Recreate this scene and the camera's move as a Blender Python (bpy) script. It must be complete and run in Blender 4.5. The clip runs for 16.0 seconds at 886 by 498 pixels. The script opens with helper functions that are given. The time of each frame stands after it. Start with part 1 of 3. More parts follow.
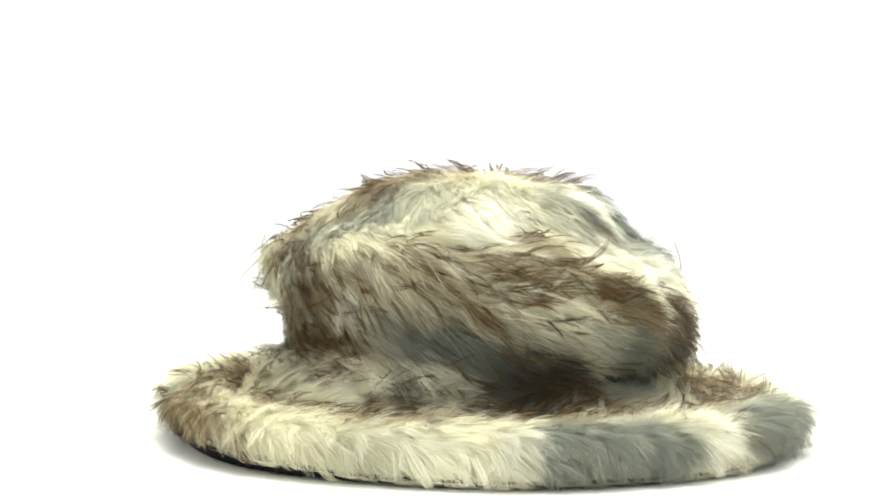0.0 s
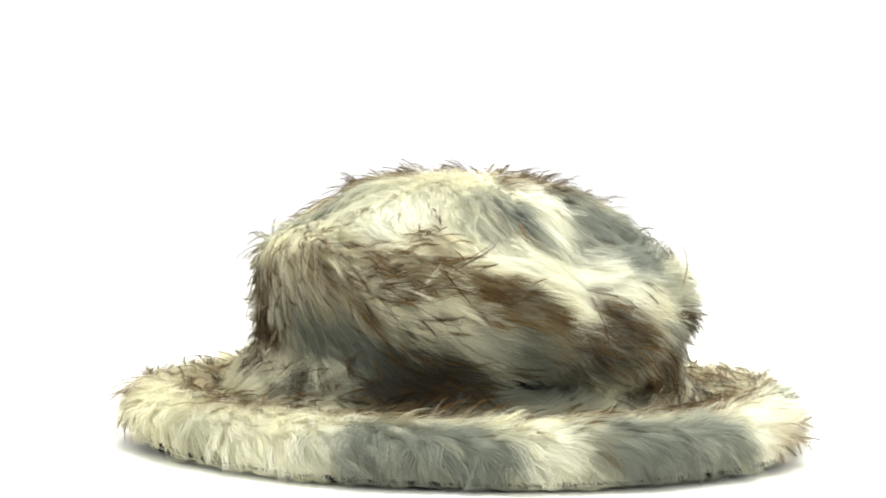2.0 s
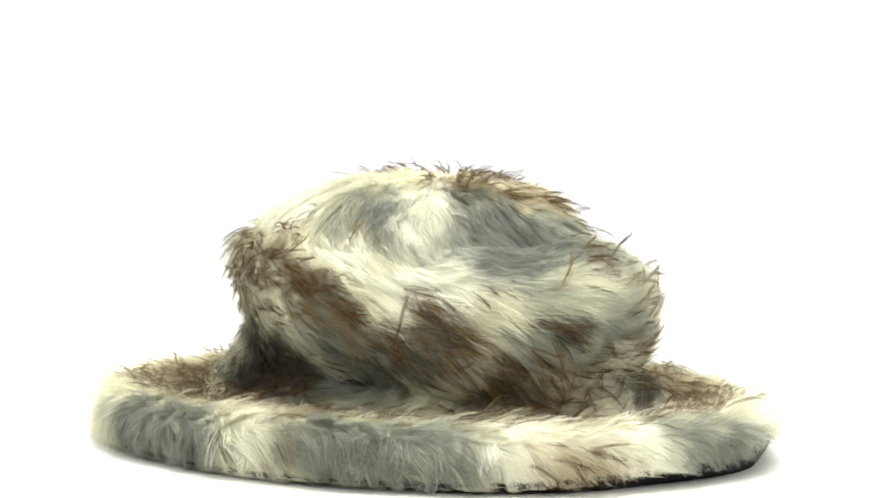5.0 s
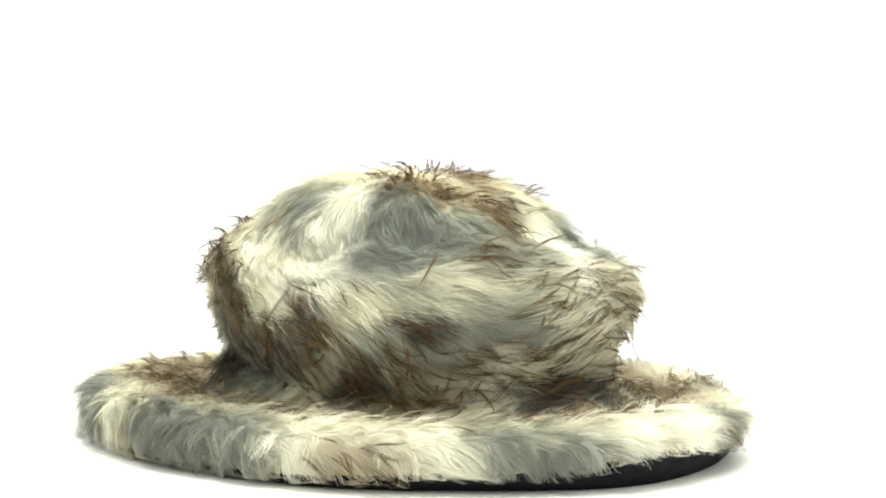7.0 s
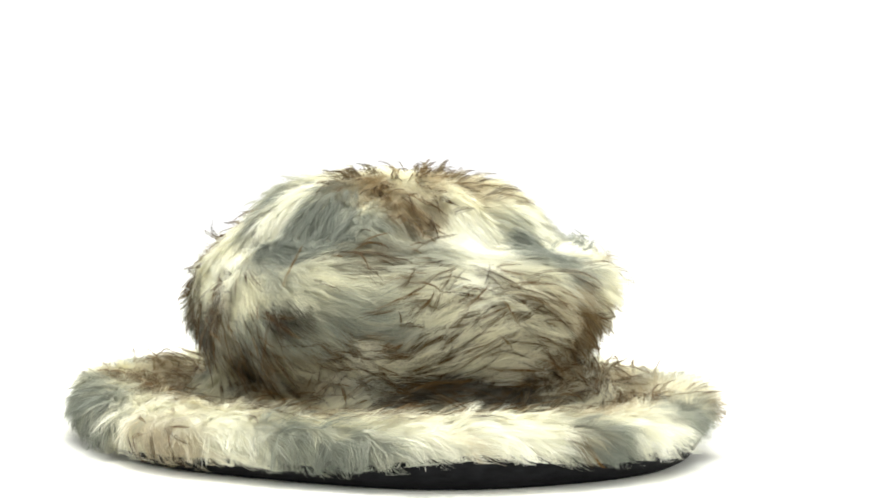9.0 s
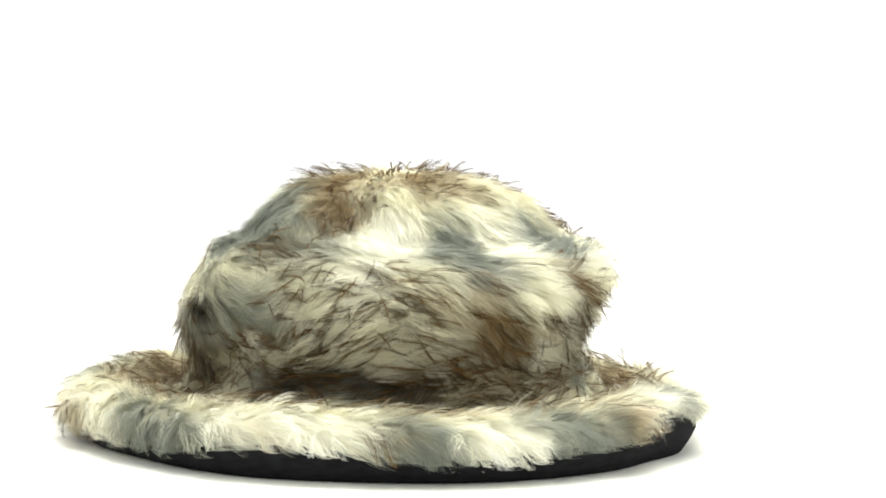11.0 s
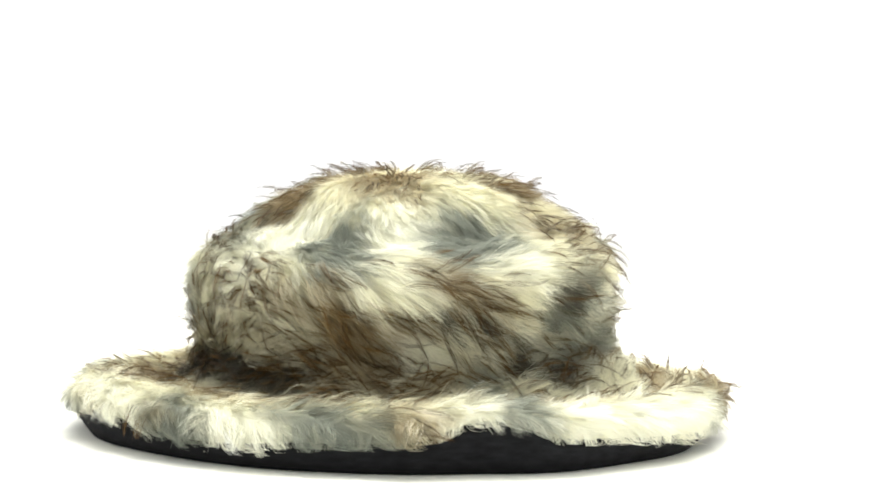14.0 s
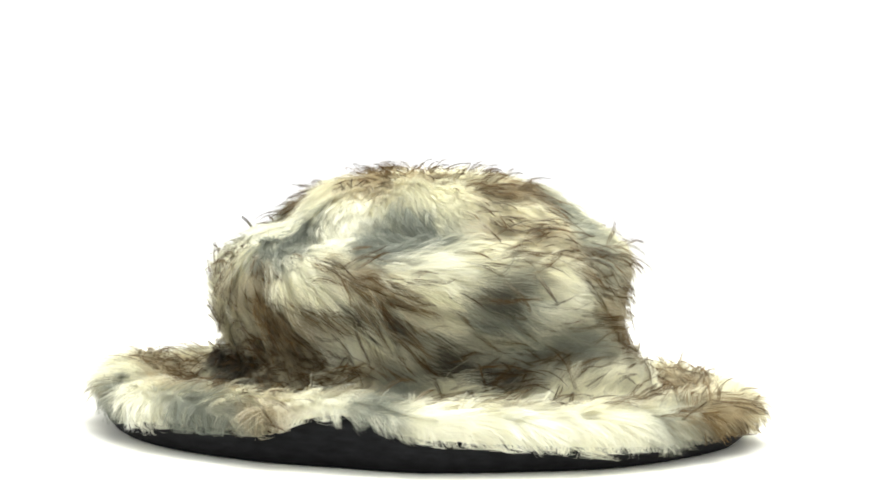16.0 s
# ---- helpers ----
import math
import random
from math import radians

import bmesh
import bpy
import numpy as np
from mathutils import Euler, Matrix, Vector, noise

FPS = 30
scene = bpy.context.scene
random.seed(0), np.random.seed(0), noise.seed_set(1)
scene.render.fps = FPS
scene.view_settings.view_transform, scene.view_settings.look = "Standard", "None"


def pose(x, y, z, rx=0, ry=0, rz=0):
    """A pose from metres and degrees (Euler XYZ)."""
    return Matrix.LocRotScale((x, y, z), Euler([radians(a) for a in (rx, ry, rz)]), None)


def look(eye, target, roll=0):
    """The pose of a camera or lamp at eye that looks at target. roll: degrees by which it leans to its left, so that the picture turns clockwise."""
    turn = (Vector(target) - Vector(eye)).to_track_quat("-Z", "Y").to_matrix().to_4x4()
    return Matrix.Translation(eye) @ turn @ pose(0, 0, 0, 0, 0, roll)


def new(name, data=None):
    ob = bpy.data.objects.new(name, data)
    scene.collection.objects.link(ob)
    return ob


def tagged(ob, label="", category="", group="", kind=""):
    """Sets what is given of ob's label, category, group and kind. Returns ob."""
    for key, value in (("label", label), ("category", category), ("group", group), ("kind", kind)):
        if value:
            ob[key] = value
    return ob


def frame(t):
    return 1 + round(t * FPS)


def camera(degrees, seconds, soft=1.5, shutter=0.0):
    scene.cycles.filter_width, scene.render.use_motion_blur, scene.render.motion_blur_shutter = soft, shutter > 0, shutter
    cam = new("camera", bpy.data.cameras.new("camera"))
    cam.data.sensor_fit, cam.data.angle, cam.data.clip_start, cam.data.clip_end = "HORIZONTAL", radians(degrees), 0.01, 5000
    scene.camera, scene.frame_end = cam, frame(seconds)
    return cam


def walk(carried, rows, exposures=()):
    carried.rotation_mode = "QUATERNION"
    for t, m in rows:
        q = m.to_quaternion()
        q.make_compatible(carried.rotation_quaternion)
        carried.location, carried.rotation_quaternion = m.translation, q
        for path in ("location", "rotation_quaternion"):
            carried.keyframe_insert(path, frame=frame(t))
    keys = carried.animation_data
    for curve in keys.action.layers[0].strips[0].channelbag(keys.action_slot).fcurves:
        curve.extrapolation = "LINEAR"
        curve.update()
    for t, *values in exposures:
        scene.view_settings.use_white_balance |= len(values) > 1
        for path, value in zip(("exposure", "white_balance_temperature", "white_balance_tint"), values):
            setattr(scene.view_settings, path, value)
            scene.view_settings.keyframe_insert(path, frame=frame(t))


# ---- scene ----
# ---------------------------------------------------------------- camera
cam = camera(22.73, 16.0, soft=1.8)
STAND = pose(0.0036, -1.3, 0.1875, 86.6, 0, 0) @ pose(0, 0, 0, 0, 0, 1.59)
walk(cam, [(0, STAND), (16, STAND)])

# ---------------------------------------------------------------- light
SKY_STRENGTH, TOP_POWER, SIDE_POWER = 1.05, 42.0, 1.6
world = bpy.data.worlds.new("white_studio")
scene.world = world
world.use_nodes = True
world.node_tree.nodes["Background"].inputs[0].default_value = (0.985, 1.0, 0.935, 1)
world.node_tree.nodes["Background"].inputs[1].default_value = SKY_STRENGTH
scene.view_settings.exposure = 0.0


def softbox(name, eye, target, size, power):
    lamp = bpy.data.lights.new(name, "AREA")
    lamp.shape, lamp.size, lamp.size_y, lamp.energy = "RECTANGLE", size[0], size[1], power
    lamp.color = (0.99, 1.0, 0.92)
    ob = new(name, lamp)
    ob.matrix_basis = look(eye, target)
    return ob


softbox("softbox_top", (0.05, 0.15, 1.3), (0, 0, 0), (1.3, 1.1), TOP_POWER)
softbox("softbox_left", (-1.3, -0.9, 0.9), (0, 0, 0.05), (0.7, 0.7), SIDE_POWER)
softbox("softbox_right", (1.3, -0.9, 0.9), (0, 0, 0.05), (0.7, 0.7), SIDE_POWER)


# ---------------------------------------------------------------- materials
def material(name):
    m = bpy.data.materials.new(name)
    m.use_nodes = True
    nt = m.node_tree
    return m, nt, nt.nodes["Principled BSDF"], nt.nodes["Material Output"]


def paper_material():
    m, nt, b, out = material("white_seamless_paper")
    n = nt.nodes.new("ShaderNodeTexNoise")
    n.inputs["Scale"].default_value, n.inputs["Detail"].default_value = 9.0, 6.0
    r = nt.nodes.new("ShaderNodeValToRGB")
    r.color_ramp.elements[0].color = (0.865, 0.86, 0.83, 1)
    r.color_ramp.elements[1].color = (0.90, 0.895, 0.87, 1)
    nt.links.new(n.outputs["Fac"], r.inputs["Fac"])
    nt.links.new(r.outputs["Color"], b.inputs["Base Color"])
    b.inputs["Roughness"].default_value = 0.75
    b.inputs["Specular IOR Level"].default_value = 0.2
    return m


def fur_material(name, sheen):
    """Fibres that take their dye from the fibre itself and let some light through."""
    m, nt, b, out = material(name)
    a = nt.nodes.new("ShaderNodeAttribute")
    a.attribute_name = "dye"
    n = nt.nodes.new("ShaderNodeTexNoise")
    n.inputs["Scale"].default_value, n.inputs["Detail"].default_value = 420.0, 3.0
    mr = nt.nodes.new("ShaderNodeMapRange")
    mr.inputs["To Min"].default_value, mr.inputs["To Max"].default_value = 0.82, 1.14
    nt.links.new(n.outputs["Fac"], mr.inputs["Value"])
    mul = nt.nodes.new("ShaderNodeVectorMath")
    mul.operation = "SCALE"
    nt.links.new(a.outputs["Color"], mul.inputs[0])
    nt.links.new(mr.outputs["Result"], mul.inputs["Scale"])
    nt.links.new(mul.outputs["Vector"], b.inputs["Base Color"])
    b.inputs["Roughness"].default_value = 0.55
    b.inputs["Specular IOR Level"].default_value = sheen
    tr = nt.nodes.new("ShaderNodeBsdfTranslucent")
    nt.links.new(mul.outputs["Vector"], tr.inputs["Color"])
    mix = nt.nodes.new("ShaderNodeMixShader")
    mix.inputs[0].default_value = 0.35
    nt.links.new(b.outputs[0], mix.inputs[1])
    nt.links.new(tr.outputs[0], mix.inputs[2])
    nt.links.new(mix.outputs[0], out.inputs["Surface"])
    return m


def felt_material():
    m, nt, b, out = material("black_felt")
    n = nt.nodes.new("ShaderNodeTexNoise")
    n.inputs["Scale"].default_value, n.inputs["Detail"].default_value = 900.0, 4.0
    big = nt.nodes.new("ShaderNodeTexNoise")
    big.inputs["Scale"].default_value = 40.0
    mix = nt.nodes.new("ShaderNodeMath")
    mix.operation = "MULTIPLY"
    nt.links.new(n.outputs["Fac"], mix.inputs[0])
    nt.links.new(big.outputs["Fac"], mix.inputs[1])
    r = nt.nodes.new("ShaderNodeValToRGB")
    r.color_ramp.elements[0].position, r.color_ramp.elements[0].color = 0.12, (0.006, 0.006, 0.007, 1)
    r.color_ramp.elements[1].position, r.color_ramp.elements[1].color = 0.45, (0.017, 0.017, 0.020, 1)
    nt.links.new(mix.outputs[0], r.inputs["Fac"])
    nt.links.new(r.outputs["Color"], b.inputs["Base Color"])
    bump = nt.nodes.new("ShaderNodeBump")
    bump.inputs["Strength"].default_value, bump.inputs["Distance"].default_value = 0.5, 0.0008
    nt.links.new(n.outputs["Fac"], bump.inputs["Height"])
    nt.links.new(bump.outputs["Normal"], b.inputs["Normal"])
    b.inputs["Roughness"].default_value = 0.95
    b.inputs["Specular IOR Level"].default_value = 0.1
    return m


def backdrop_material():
    m, nt, b, out = material("glowing_white_backdrop")
    # emission stands in for studio light on the backdrop and keeps it pure white
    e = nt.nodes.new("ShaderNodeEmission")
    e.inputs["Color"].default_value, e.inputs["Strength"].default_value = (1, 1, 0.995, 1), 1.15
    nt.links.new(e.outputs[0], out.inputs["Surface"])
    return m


PAPER, FELT, BACK = paper_material(), felt_material(), backdrop_material()
FUR, SKIN = fur_material("long_pile_fur", 0.18), fur_material("fur_backing", 0.05)


# ---------------------------------------------------------------- the studio
def mesh_object(name, verts, faces, mat, parent=None, smooth=True):
    me = bpy.data.meshes.new(name)
    me.from_pydata([tuple(v) for v in verts], [], [tuple(f) for f in faces])
    me.materials.append(mat)
    if smooth:
        me.polygons.foreach_set("use_smooth", [True] * len(me.polygons))
    me.update()
    ob = new(name, me)
    if parent:
        ob.parent = parent
    return ob


def ground():
    n = 24
    xs = np.linspace(-6, 6, n)
    v = [(x, y, 0.0) for y in xs for x in xs]
    f = [(j * n + i, j * n + i + 1, (j + 1) * n + i + 1, (j + 1) * n + i) for j in range(n - 1) for i in range(n - 1)]
    return tagged(mesh_object("floor", v, f, PAPER), "white seamless paper floor under the hat", "floor", kind="structure")


# curved wall behind the hat; it glows by itself instead of being lit
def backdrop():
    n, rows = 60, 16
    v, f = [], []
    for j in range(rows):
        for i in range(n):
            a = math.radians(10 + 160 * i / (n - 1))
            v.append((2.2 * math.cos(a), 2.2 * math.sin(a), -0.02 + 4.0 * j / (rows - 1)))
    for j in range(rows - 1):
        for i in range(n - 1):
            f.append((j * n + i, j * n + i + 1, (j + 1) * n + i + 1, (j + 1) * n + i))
    return tagged(mesh_object("backdrop", v, f, BACK), "plain white studio backdrop, its brightness given by its own glow", "backdrop", kind="structure")


ground()
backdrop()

# ---------------------------------------------------------------- shape of the hat
# Angles are in degrees round the crown's middle; 0 is the +x side as the clip begins. v runs from the brim's edge (0) to the top (1).
CROWN = (0.0268, -0.004)


def bell(a, middle, width):
    d = (np.asarray(a) - middle + 180.0) % 360.0 - 180.0
    return np.exp(-(d / width) ** 2)


EDGE_AT = (-170, -160, -148, -135, -110, -60, -10, 5, 20, 30, 45, 57, 66, 75, 90, 105, 116, 127, 135, 144, 164, 183)
EDGE_UP = (10, 9, 14, 11, 4, 3, 4, 7, 9, 8, 13, 19, 17, 13, 11, 16, 15, 19, 36, 19, 15, 12)


def edge_height(a):
    """How far the brim's edge curls up off the floor."""
    a = np.asarray(a, float)
    return 0.001 * sum(np.interp(a + d, EDGE_AT, EDGE_UP, period=360) for d in (-6, -3, 0, 3, 6)) / 5


def brim_radius(a):
    r = np.radians(a)
    return 0.1815 + 0.015 * bell(a, -116, 30) - 0.004 * bell(a, 162, 18) - 0.010 * bell(a, 135, 12) + 0.008 * bell(a, 48, 25) + 0.002 * np.cos(5 * r) + 0.0015 * np.sin(8 * r + 1)


def shoulder(a):
    """Height of the crown's widest line: it sags over the front."""
    return 0.102 - 0.026 * bell(a, -22, 42) + 0.014 * bell(a, -130, 38) + 0.003 * np.sin(np.radians(a) * 3)


PROFILE_V = np.array([0, 0.05, 0.11, 0.19, 0.28, 0.35, 0.48, 0.60, 0.67, 0.77, 0.88, 1.0])


def profile(a):
    """Radius and height at each of PROFILE_V for the angles a."""
    e, rb, hs = edge_height(a), brim_radius(a), shoulder(a)
    one = np.ones_like(e)
    back, front = bell(a, -140, 42), bell(a, 42, 28)
    rs = 0.1160 + 0.003 * bell(a, 35, 38) + 0.003 * back - 0.006 * bell(a, -115, 25) + 0.003 * np.cos(np.radians(a) + math.radians(125)) + 0.006 * bell(a, 120, 35) + 0.004 * bell(a, 5, 22) + 0.006 * bell(a, 172, 18)
    lean = 0.006 * np.cos(np.radians(a) + math.radians(125))
    waist = 0.105 + 0.011 * bell(a, 35, 38) - 0.014 * bell(a, -42, 24) - 0.004 * bell(a, -115, 25) + 0.013 * back - 0.012 * bell(a, 174, 20)
    # the rolled brim: a tall front band, its ridge, and the seam sunk behind it
    ridge = 0.0275 + 0.3 * e + 0.003 * bell(a, -45, 40)
    full = 0.005 + 0.004 * bell(a, 50, 50) + 0.005 * bell(a, -45, 30) - 0.004 * bell(a, -125, 35)
    rad = [rb, rb + 0.005, rb + 0.003, rb - 0.017, 0.127 + 0.022 * back + 0.014 * front, 0.109 + 0.025 * back + 0.011 * front, waist, rs, rs - 0.008 + 0.5 * lean, 0.087 + lean + full, 0.056 + lean + full, 0 * one]
    hgt = [e, e + 0.4 * (ridge - e), e + 0.8 * (ridge - e), ridge, ridge - 0.009 + 0.004 * back + 0.003 * front, 0.034 + 0.1 * e + 0.007 * back + 0.005 * front, 0.55 * hs, hs - 0.007, 0.5 * hs + 0.059, 0.2 * hs + 0.101 + 0.006 * bell(a, -125, 45), 0.1415 + 0.005 * bell(a, -125, 60), 0.155 * one]
    return np.array(rad), np.array(hgt)


def spline(knots, values, v):
    """Smooth curve through values (one row a knot), at v."""
    m = np.gradient(values, knots, axis=0)
    k = np.clip(np.searchsorted(knots, v) - 1, 0, len(knots) - 2)
    h = (knots[k + 1] - knots[k])
    t = (v - knots[k]) / h
    i = np.arange(values.shape[1]) if values.shape[1] == len(v) else np.zeros(len(v), int)
    p0, p1, m0, m1 = values[k, i], values[k + 1, i], m[k, i] * h, m[k + 1, i] * h
    return (2 * t**3 - 3 * t**2 + 1) * p0 + (t**3 - 2 * t**2 + t) * m0 + (-2 * t**3 + 3 * t**2) * p1 + (t**3 - t**2) * m1


def dent(a, v, ma, mv, wa, wv):
    return bell(a, ma, wa) * np.exp(-((v - mv) / wv) ** 2)


def hat_surface(a, v):
    """Points of the hat's cloth at angles a and heights v (flat arrays)."""
    rad, hgt = profile(a)
    r, z = spline(PROFILE_V, rad, v), spline(PROFILE_V, hgt, v)
    push = 0.0022 * np.sin(np.radians(a) * 5 + v * 9) * np.sin(v * 21 + 1) + 0.0016 * np.sin(np.radians(a) * 11 - v * 14)
    push = push - 0.010 * dent(a, v, -25, 0.78, 14, 0.07) - 0.006 * dent(a, v, 118, 0.74, 40, 0.07) - 0.006 * dent(a, v, -2, 0.43, 14, 0.05)
    push = push - 0.006 * dent(a, v, 20, 0.46, 10, 0.06) + 0.004 * dent(a, v, 45, 0.55, 20, 0.08) - 0.005 * dent(a, v, 62, 0.80, 12, 0.06)
    push = push * np.clip((v - 0.05) / 0.1, 0, 1) * np.clip((1 - v) / 0.1, 0, 1)
    r = np.maximum(r + push, 0)
    z = z + push * np.clip((v - 0.6) / 0.2, 0, 1)
    c, s = np.cos(np.radians(a)), np.sin(np.radians(a))
    return np.stack([CROWN[0] + r * c, CROWN[1] + r * s, z], -1)


def surface_frame(a, v):
    """Point, outward normal, unit way round and unit way up the hat."""
    p = hat_surface(a, v)
    da = hat_surface(a + 0.4, v) - hat_surface(a - 0.4, v)
    v0, v1 = np.maximum(v - 0.004, 0), np.minimum(v + 0.004, 0.9999)
    dv = hat_surface(a, v1) - hat_surface(a, v0)
    dv /= np.linalg.norm(dv, axis=1, keepdims=True) + 1e-9
    da -= dv * (da * dv).sum(1, keepdims=True)
    da /= np.linalg.norm(da, axis=1, keepdims=True) + 1e-9
    n = np.cross(da, dv)
    return p, n, da, dv


# ---------------------------------------------------------------- dye of the fur
CREAM = np.array([0.81, 0.785, 0.615])
WARP = np.random.default_rng(5)
WARP_TERMS = [(WARP.integers(4, 26), WARP.uniform(-9, 9), WARP.uniform(0, 6.28)) for _ in range(12)]
SPOTS = []


def spot(root, tip, a, v, wide, high, tilt, much):
    """One patch of dye: middle, half width in degrees, half height in v, lean in degrees, strength."""
    SPOTS.append((root, tip, a, v, wide, high, tilt, much))


def grey(*at):
    spot((0.30, 0.315, 0.272), (0.225, 0.24, 0.205), *at)


def white(*at):
    spot((0.89, 0.875, 0.75), (0.90, 0.885, 0.77), *at)


def brown(*at):
    spot((0.52, 0.41, 0.24), (0.165, 0.095, 0.022), *at)


def dark(*at):
    spot((0.125, 0.108, 0.080), (0.064, 0.055, 0.040), *at)


def tan(*at):
    spot((0.60, 0.48, 0.27), (0.28, 0.185, 0.072), *at)


def streaks(*at):
    spot(None, None, *at)


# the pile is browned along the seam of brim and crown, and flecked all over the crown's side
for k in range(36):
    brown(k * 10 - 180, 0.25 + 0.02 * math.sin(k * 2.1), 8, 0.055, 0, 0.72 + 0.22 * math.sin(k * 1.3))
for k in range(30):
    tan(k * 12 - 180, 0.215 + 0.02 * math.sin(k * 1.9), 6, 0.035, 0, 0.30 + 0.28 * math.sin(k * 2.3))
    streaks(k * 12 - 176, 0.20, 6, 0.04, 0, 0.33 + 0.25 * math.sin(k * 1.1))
brown(172, 0.94, 26, 0.03, 0, 0.9)
for k in range(24):
    streaks(k * 15 - 180, 0.52 + 0.05 * math.sin(k * 1.7), 9, 0.12, -20, 0.10)
brown(-152, 0.840, 21, 0.033, 0, 0.90)
grey(-135, 0.758, 14, 0.060, 0, 0.60)
tan(-128, 0.944, 16, 0.050, 0, 0.50)
grey(-110, 0.821, 18, 0.081, 0, 0.30)
white(-82, 0.795, 14, 0.062, 0, 0.90)
white(-91, 0.725, 10, 0.037, -20, 0.80)
brown(-158, 0.631, 9, 0.057, 0, 0.50)
grey(-150, 0.678, 12, 0.068, 0, 0.30)
streaks(-143, 0.594, 29, 0.058, -30, 0.60)
streaks(-97, 0.602, 22, 0.073, -20, 0.60)
brown(-123, 0.581, 11, 0.023, -30, 0.70)
brown(-136, 0.567, 6, 0.018, -30, 0.60)
white(-132, 0.524, 14, 0.011, -5, 0.60)
brown(-103, 0.592, 16, 0.024, -15, 0.55)
brown(-84, 0.630, 12, 0.039, -25, 0.70)
brown(-92, 0.541, 14, 0.015, -10, 0.70)
tan(-110, 0.531, 8, 0.011, -10, 0.60)
white(-113, 0.550, 12, 0.008, -15, 0.50)
white(-80, 0.584, 6, 0.016, -20, 0.40)
brown(-158, 0.513, 10, 0.049, 0, 0.20)
tan(-145, 0.411, 6, 0.066, 0, 0.30)
grey(-138, 0.403, 8, 0.068, 0, 0.30)
dark(-132, 0.477, 12, 0.019, -5, 0.80)
grey(-110, 0.492, 10, 0.018, 0, 0.60)
grey(-106, 0.445, 14, 0.029, -5, 0.60)
dark(-97, 0.477, 16, 0.036, -10, 0.70)
dark(-107, 0.353, 10, 0.021, 0, 0.60)
brown(-125, 0.432, 5, 0.023, 0, 0.60)
white(-125, 0.362, 8, 0.031, 0, 0.70)
dark(-82, 0.396, 15, 0.075, -10, 0.95)
dark(-71, 0.439, 14, 0.075, 0, 0.90)
brown(-118, 0.286, 9, 0.017, 0, 0.50)
brown(-131, 0.075, 6, 0.028, 0, 0.70)
dark(-76, 0.319, 10, 0.013, 0, 0.70)
tan(-140, 0.075, 4, 0.039, 0, 0.60)
tan(-146, 0.067, 10, 0.090, 0, 0.50)
grey(-104, 0.075, 10, 0.090, 0, 0.25)
brown(-130, 0.001, 4, 0.100, 0, 0.40)
white(-96, 0.075, 7, 0.059, 0, 0.60)
white(-85, 0.075, 3, 0.092, -30, 0.90)
grey(-78, 0.075, 6, 0.090, 0, 0.85)
white(-89, 0.769, 10, 0.071, 0, 0.90)
white(-25, 0.874, 22, 0.053, 0, 0.80)
grey(-57, 0.816, 13, 0.053, -40, 0.50)
grey(-79, 0.865, 10, 0.053, 0, 0.20)
tan(-72, 0.733, 10, 0.045, -25, 0.50)
streaks(-74, 0.588, 16, 0.042, -20, 0.70)
brown(-94, 0.544, 17, 0.015, -20, 0.60)
brown(-78, 0.649, 14, 0.023, -30, 0.80)
brown(-63, 0.652, 12, 0.019, -35, 0.85)
brown(-52, 0.622, 9, 0.024, -50, 0.90)
dark(-46, 0.615, 7, 0.024, -45, 0.60)
white(-67, 0.575, 6, 0.026, -20, 0.50)
white(-56, 0.563, 4, 0.028, 0, 0.40)
grey(-98, 0.484, 24, 0.026, -5, 0.70)
grey(-89, 0.443, 15, 0.041, 0, 0.60)
dark(-67, 0.435, 18, 0.071, -10, 0.90)
dark(-78, 0.357, 9, 0.032, 0, 0.90)
dark(-42, 0.571, 6, 0.042, 0, 0.70)
grey(-34, 0.455, 11, 0.107, 0, 0.50)
brown(-63, 0.312, 15, 0.012, 0, 0.50)
brown(-51, 0.322, 10, 0.018, 0, 0.60)
white(-81, 0.075, 2, 0.090, 0, 0.70)
grey(-72, 0.075, 8, 0.090, 0, 0.90)
grey(-60, 0.075, 8, 0.090, 0, 0.80)
white(-47, 0.075, 3, 0.090, 0, 0.95)
tan(-46, 0.075, 1, 0.090, 20, 0.50)
grey(-33, 0.075, 10, 0.091, 0, 0.85)
white(-22, 0.887, 17, 0.060, -40, 1.00)
white(-13, 0.793, 11, 0.066, -40, 1.00)
grey(-39, 0.819, 17, 0.053, -30, 0.80)
white(-46, 0.724, 13, 0.052, -25, 0.90)
white(-24, 0.659, 17, 0.026, -20, 1.00)
white(-4, 0.703, 14, 0.047, -10, 1.00)
grey(-20, 0.738, 4, 0.044, 0, 1.00)
brown(-44, 0.792, 10, 0.008, -25, 0.50)
grey(10, 0.827, 30, 0.065, -25, 0.85)
brown(10, 0.929, 34, 0.028, -10, 0.70)
brown(-58, 0.652, 15, 0.019, -35, 0.90)
brown(-44, 0.631, 10, 0.015, -40, 0.90)
dark(-37, 0.615, 9, 0.015, -30, 0.80)
tan(-16, 0.630, 4, 0.016, 0, 0.60)
brown(-12, 0.615, 10, 0.011, 0, 0.70)
grey(-48, 0.557, 11, 0.034, 0, 0.50)
brown(-34, 0.586, 9, 0.028, -30, 0.60)
dark(-62, 0.417, 16, 0.079, 0, 0.80)
dark(-24, 0.571, 9, 0.036, 0, 0.80)
dark(-13, 0.578, 10, 0.032, 0, 0.80)
grey(-34, 0.464, 14, 0.100, 0, 0.75)
grey(-38, 0.387, 15, 0.058, 0, 0.60)
dark(1, 0.481, 11, 0.062, 0, 0.85)
dark(-0, 0.362, 11, 0.024, 15, 0.90)
brown(-38, 0.075, 4, 0.044, 0, 0.60)
white(-46, 0.075, 3, 0.090, 0, 0.95)
